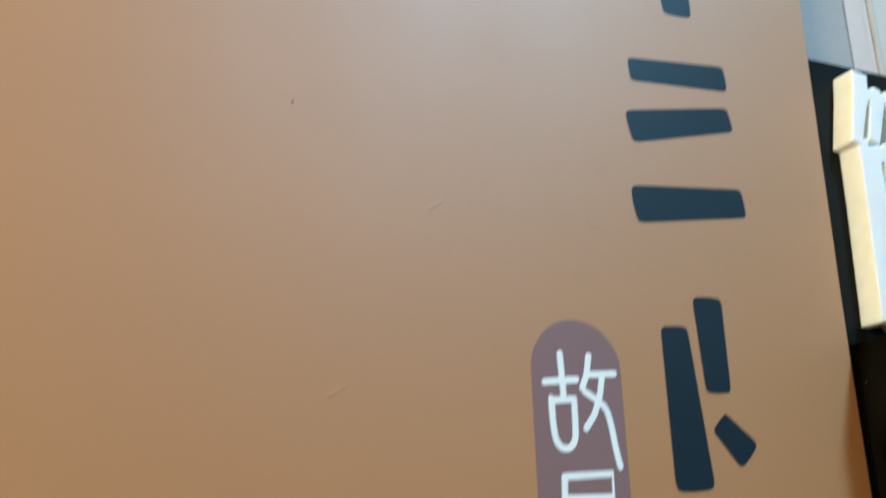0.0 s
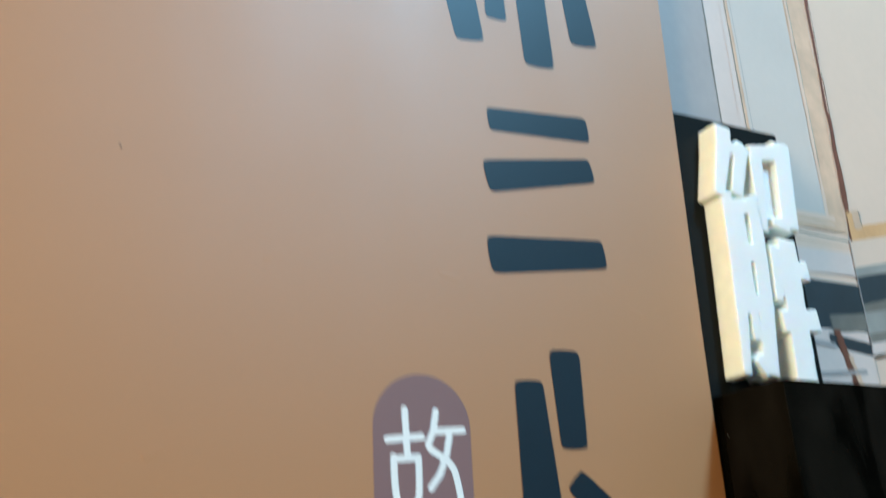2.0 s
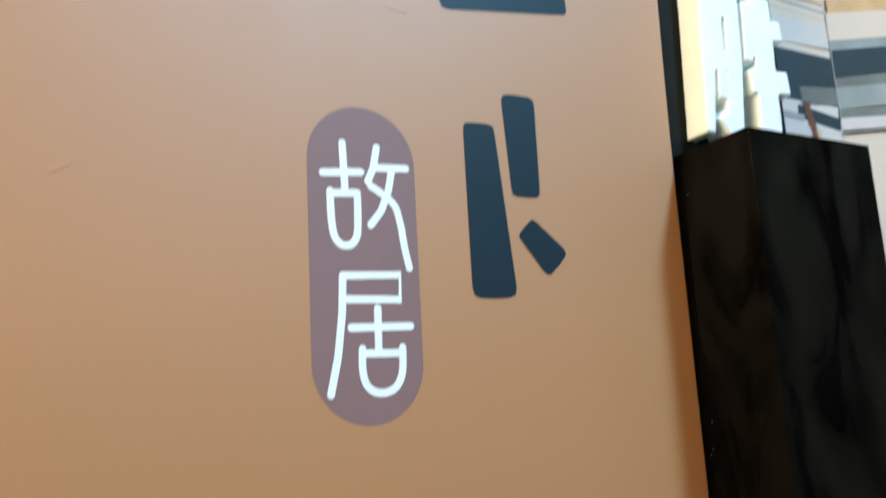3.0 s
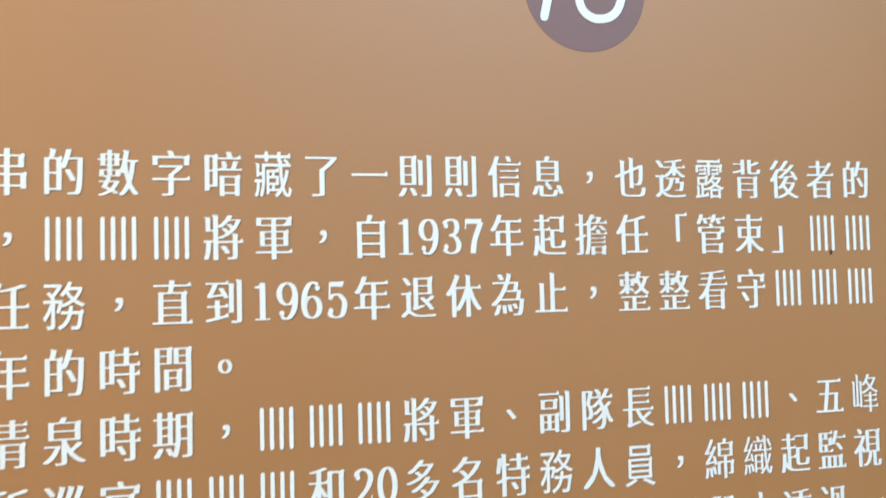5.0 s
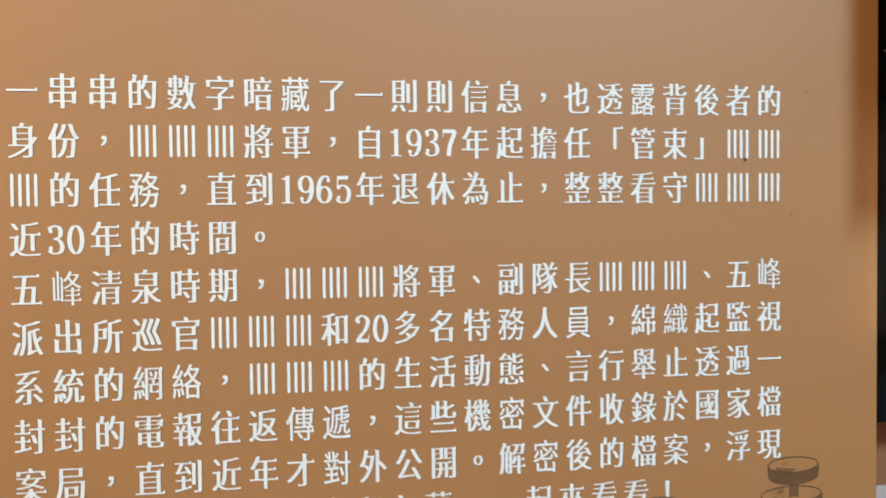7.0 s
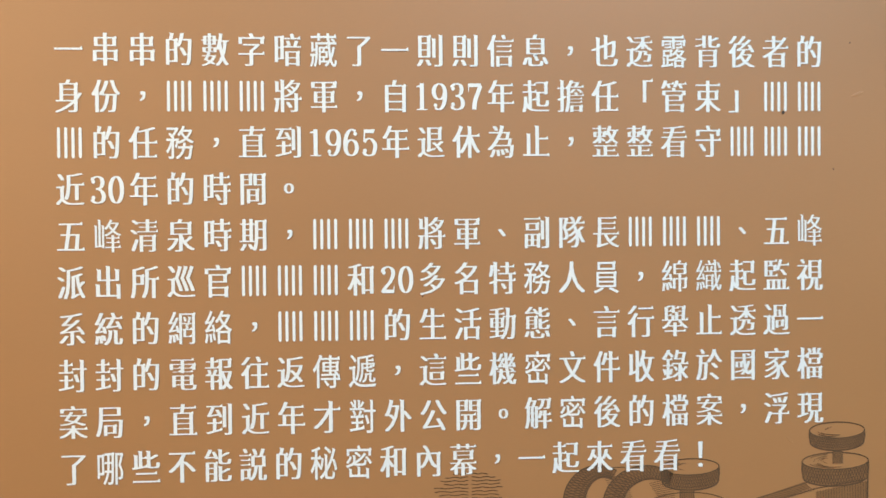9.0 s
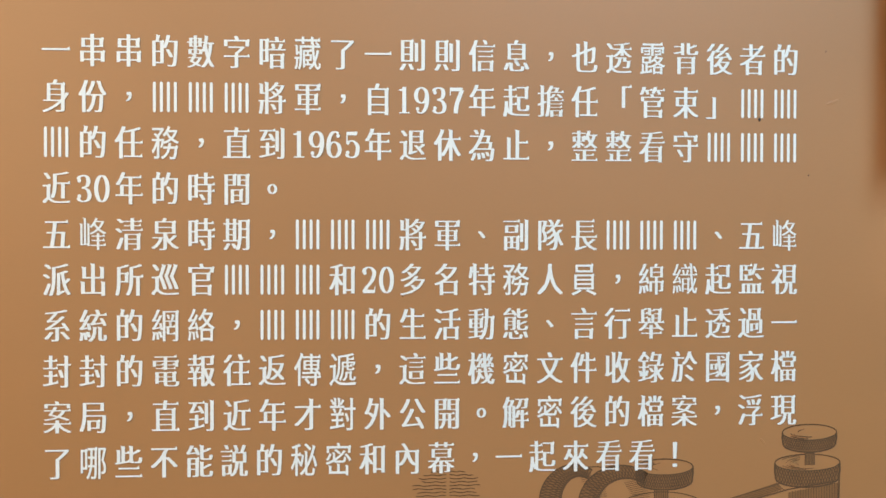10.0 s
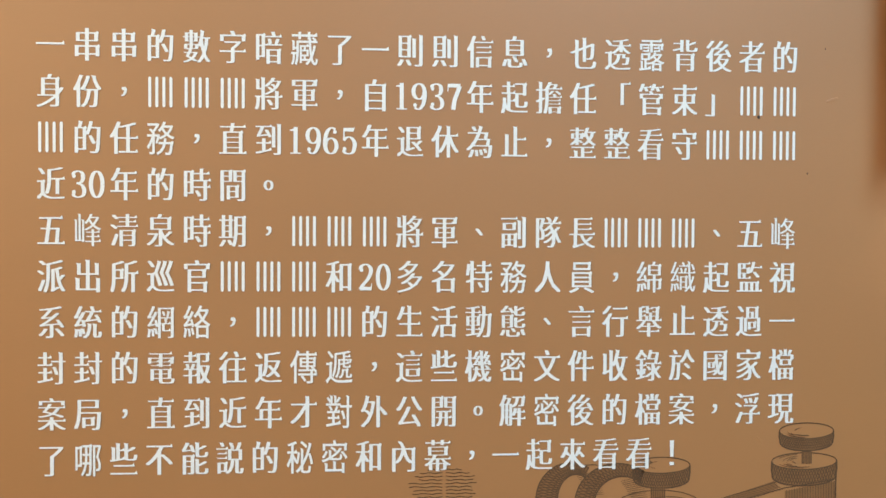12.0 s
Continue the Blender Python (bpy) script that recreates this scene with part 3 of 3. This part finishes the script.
def foam_piece(letter, strokes):
    """Strokes grown together into one soft-edged piece of foam; a fifth number sets a lower front, for a slab added to
    keep a gap pale.
    """
    bm = bmesh.new()
    for p, q, w0, w1, *low in strokes:
        foam_stroke(bm, p, q, w0, w1, low[0] if low else -0.030)
    bmesh.ops.recalc_face_normals(bm, faces=bm.faces)
    me = bpy.data.meshes.new("raw")
    bm.to_mesh(me)
    bm.free()
    raw = new("raw", me)
    mod = raw.modifiers.new("grow", "REMESH")
    mod.mode, mod.voxel_size = "VOXEL", 0.0013
    dg = bpy.context.evaluated_depsgraph_get()
    dg.update()
    solid = bpy.data.meshes.new_from_object(raw.evaluated_get(dg))
    bpy.data.objects.remove(raw)
    bpy.data.meshes.remove(me)
    bm = bmesh.new()
    bm.from_mesh(solid)
    bpy.data.meshes.remove(solid)
    for _ in range(2):
        bmesh.ops.smooth_vert(bm, verts=bm.verts, factor=0.5, use_axis_x=True, use_axis_y=True, use_axis_z=True)
    bm.normal_update()
    for f in bm.faces:
        f.smooth = True
        f.material_index = 0 if f.normal.y < -0.45 else 1
    part("foam_piece", bm, (M_FOAM, M_FOAM_SIDE), letter)


def foam_letter(pieces, label, drop=0.0):
    letter = tagged(new("foam_letter"), label, "letter", group="foam title letters")
    for strokes in pieces:
        foam_piece(letter, strokes)
    letter.location = (0, 0, -drop)


def title_letters():
    foam_letter([
        [((0.950, 2.295), (0.943, 2.250), 0.027, 0.027), ((0.943, 2.256), (0.924, 2.189), 0.026, 0.017),
         ((0.948, 2.262), (0.984, 2.266), 0.018, 0.018), ((0.978, 2.270), (0.955, 2.195), 0.026, 0.019),
         ((0.938, 2.186), (0.934, 2.080), 0.024, 0.024), ((0.934, 2.086), (0.922, 1.957), 0.024, 0.013),
         ((0.982, 2.194), (0.972, 2.040), 0.022, 0.025), ((0.972, 2.046), (0.961, 1.958), 0.025, 0.026), ((0.962, 1.964), (0.941, 1.982), 0.024, 0.015),
         ((0.930, 2.176), (0.986, 2.182), 0.022, 0.022), ((0.928, 2.114), (0.978, 2.118), 0.026, 0.026), ((0.926, 2.046), (0.972, 2.050), 0.026, 0.026),
         ((0.955, 2.180), (0.948, 2.000), 0.013, 0.013), ((0.957, 2.178), (0.948, 2.000), 0.050, 0.046, -0.022), ((0.958, 2.264), (0.953, 2.226), 0.030, 0.020, -0.018), ((0.991, 2.198), (0.970, 2.188), 0.008, 0.016), ((0.945, 2.197), (0.930, 2.186), 0.008, 0.014), ((0.975, 2.277), (0.970, 2.260), 0.008, 0.018)],
        [((0.992, 2.262), (1.062, 2.274), 0.024, 0.024), ((1.000, 2.262), (0.997, 2.190), 0.024, 0.020), ((0.997, 2.196), (0.993, 2.148), 0.020, 0.012),
         ((1.053, 2.288), (1.041, 2.158), 0.030, 0.030), ((1.042, 2.164), (1.010, 2.166), 0.026, 0.014), ((1.026, 2.262), (1.021, 2.172), 0.040, 0.036, -0.018)],
        [((1.008, 2.132), (0.997, 2.054), 0.024, 0.013), ((1.028, 2.144), (1.020, 1.950), 0.032, 0.036),
         ((1.000, 2.098), (1.060, 2.103), 0.027, 0.027), ((0.996, 2.030), (1.062, 2.036), 0.030, 0.030)],
    ], "thick white cut-foam title letter on the black board")
    foam_letter([
        [((0.9370, 1.534), (0.9360, 1.300), 0.024, 0.024), ((0.9105, 1.4755), (0.948, 1.4755), 0.023, 0.023),
         ((0.930, 1.446), (0.908, 1.290), 0.036, 0.016), ((0.936, 1.448), (0.952, 1.400), 0.018, 0.014)],
        [((0.961, 1.524), (0.954, 1.500), 0.016, 0.012)],
        [((0.996, 1.536), (0.994, 1.482), 0.020, 0.020), ((0.974, 1.526), (0.984, 1.500), 0.014, 0.012), ((1.028, 1.526), (1.014, 1.500), 0.016, 0.012),
         ((0.962, 1.486), (1.050, 1.490), 0.020, 0.020), ((0.966, 1.486), (0.960, 1.456), 0.018, 0.014), ((1.048, 1.490), (1.040, 1.460), 0.016, 0.012),
         ((0.980, 1.450), (1.036, 1.452), 0.018, 0.018), ((0.976, 1.412), (1.040, 1.414), 0.018, 0.018), ((0.984, 1.450), (0.984, 1.410), 0.016, 0.016), ((1.030, 1.450), (1.030, 1.410), 0.016, 0.016),
         ((0.974, 1.386), (1.042, 1.388), 0.018, 0.018), ((0.974, 1.310), (1.042, 1.312), 0.018, 0.018), ((0.978, 1.388), (0.978, 1.306), 0.018, 0.018), ((1.036, 1.388), (1.036, 1.306), 0.018, 0.018), ((1.007, 1.388), (1.007, 1.310), 0.016, 0.016)],
    ], "thick white cut-foam title letter below the black box")


title_letters()

# ---- photographic mural ----
MUR_Y = 0.0280


def mural():
    m = tagged(new("wall_mural"), "large printed photo mural of pale window frames", "mural")
    part("sheet", box_bm(0.868, 3.2, MUR_Y, 0.030, 0.10, 3.30), M_M_CREAM, m)
    rnd = random.Random(11)
    count = [0]

    def patch(x0, x1, z0, z1, mat, rag=0.0015, lean=0.0, tilt=0.0):
        """A printed area with slightly uneven edges; lean shifts the top sideways, tilt raises the far end."""
        bm = bmesh.new()
        n = 16
        count[0] += 1
        y = MUR_Y - 0.00007 * count[0]
        left, right = [], []
        for i in range(n + 1):
            t = i / n
            z = z0 + (z1 - z0) * t
            left.append(bm.verts.new((x0 + lean * t + rnd.uniform(-rag, rag), y, z)))
            right.append(bm.verts.new((x1 + lean * t + rnd.uniform(-rag, rag), y, z + tilt)))
        for i in range(n):
            bm.faces.new((left[i], right[i], right[i + 1], left[i + 1]))
        part("printed_area", bm, mat, m)

    patch(0.87, 1.03, 2.02, 3.0, M_M_GREY, 0.0005)
    patch(0.87, 1.75, 0.30, 1.300, M_M_TERRA, 0.002)
    patch(0.900, 0.930, 1.040, 1.115, M_M_WHITE, 0.001, lean=0.006)
    patch(0.975, 1.050, 2.725, 3.10, M_M_NAVY, 0.002, lean=-0.04)
    patch(1.03, 1.262, 2.788, 3.10, M_M_NAVY, 0.002, tilt=0.012)
    patch(1.006, 1.062, 2.04, 2.69, M_M_WHITE, 0.001, lean=0.008)
    patch(1.005, 1.0075, 2.04, 2.68, M_M_SHADE, 0.0006, lean=0.008)
    patch(1.011, 1.047, 2.676, 2.702, M_M_TAN, 0.001)
    patch(1.044, 1.231, 2.19, 2.778, M_M_TAN, 0.001, lean=0.004, tilt=0.014)
    patch(1.190, 1.232, 2.19, 2.778, M_M_TAN, 0.001, lean=0.016, tilt=0.003)
    patch(1.047, 1.236, 2.745, 2.768, M_M_WHITE, 0.001, tilt=0.010)
    patch(1.046, 1.056, 2.04, 2.76, M_M_WHITE, 0.0006)
    patch(1.0565, 1.0582, 2.04, 2.75, M_M_SHADE, 0.0003)
    patch(1.064, 1.130, 2.215, 2.745, M_M_BLUE, 0.0006)
    patch(1.110, 1.186, 2.215, 2.745, M_M_BLUE, 0.001, lean=0.003)
    patch(1.070, 1.0712, 2.225, 2.732, M_M_GREY, 0.0002, lean=-0.003)
    patch(1.070, 1.172, 2.7310, 2.7322, M_M_GREY, 0.0002, tilt=0.003)
    patch(1.226, 1.2275, 2.20, 2.76, M_M_CREAM, 0.0010, lean=0.014)
    patch(1.187, 1.193, 2.215, 2.740, M_M_CREAM, 0.0015, lean=0.006)
    patch(1.1940, 1.1950, 2.30, 2.735, M_M_STONE, 0.0004, lean=0.005)
    patch(1.098, 1.204, 2.205, 2.222, M_M_CREAM, 0.001)
    patch(1.229, 1.238, 2.190, 2.775, M_M_BROWN, 0.003, lean=0.014)
    patch(1.2395, 1.2410, 2.40, 2.60, M_M_CREAM, 0.0006, lean=0.008)
    patch(1.08, 1.226, 2.197, 2.214, M_M_TAN, 0.001)
    patch(1.08, 1.200, 2.206, 2.209, M_M_CREAM, 0.0008)
    patch(1.231, 1.75, 2.186, 2.208, M_M_ORANGE, 0.0012, tilt=0.120)
    patch(1.231, 1.243, 2.200, 2.232, M_M_ORANGE, 0.001, tilt=0.003)
    patch(1.243, 1.258, 2.206, 2.236, M_M_TAN, 0.001, tilt=0.003)
    patch(1.258, 1.260, 2.214, 2.238, M_M_SHADE, 0.0006)
    patch(1.08, 1.222, 2.161, 2.197, M_M_CREAM, 0.001, tilt=-0.004)
    patch(1.08, 1.222, 2.188, 2.190, M_M_SHADE, 0.0005, tilt=-0.005)
    patch(1.08, 1.222, 2.176, 2.178, M_M_TAN, 0.0005, tilt=-0.004)
    patch(1.08, 1.222, 2.128, 2.163, M_M_WHITE, 0.001, tilt=0.002)
    patch(1.08, 1.222, 2.116, 2.129, M_M_CREAM, 0.001, tilt=-0.002)
    patch(1.08, 1.222, 2.115, 2.119, M_M_GREY, 0.001, tilt=-0.002)
    patch(1.222, 1.75, 2.142, 2.184, M_M_CREAM, 0.001, tilt=0.120)
    patch(1.222, 1.75, 2.128, 2.143, M_M_STONE, 0.001, tilt=0.118)
    patch(1.262, 1.75, 2.775, 2.815, M_M_ORANGE, 0.002, tilt=0.02)
    patch(1.262, 1.75, 2.815, 3.2, M_M_SHADE, 0.002, tilt=0.02)
    patch(1.08, 1.222, 1.93, 2.060, M_M_WHITE, 0.003)
    patch(1.08, 1.222, 2.046, 2.116, M_M_NAVY, 0.002)
    patch(1.150, 1.222, 2.040, 2.066, M_M_SHADE, 0.004, tilt=0.008)
    patch(1.140, 1.222, 2.022, 2.040, M_M_NAVY, 0.003, tilt=-0.010)
    patch(1.222, 1.75, 2.062, 2.129, M_M_SHADE, 0.0015, tilt=0.112)
    patch(1.222, 1.75, 2.088, 2.128, M_M_NAVY, 0.002, tilt=0.118)
    patch(1.222, 1.75, 2.044, 2.075, M_M_STONE, 0.002, tilt=0.105)
    patch(1.222, 1.75, 2.030, 2.044, M_M_SHADE, 0.003, tilt=0.095)
    patch(1.222, 1.75, 2.014, 2.031, M_M_WHITE, 0.002, tilt=0.090)
    patch(1.222, 1.75, 2.010, 2.014, M_M_SHADE, 0.001, tilt=0.090)
    patch(1.222, 1.2235, 1.93, 2.195, M_M_GREY, 0.0003)
    patch(1.176, 1.190, 1.95, 2.046, M_M_BROWN, 0.003, lean=-0.026)
    patch(1.186, 1.194, 1.95, 2.010, M_M_TAN, 0.002, lean=-0.016)
    patch(1.100, 1.150, 2.022, 2.030, M_M_GREY, 0.003, tilt=-0.004)
    patch(1.110, 1.200, 1.978, 1.984, M_M_GREY, 0.003, tilt=0.008)


mural()
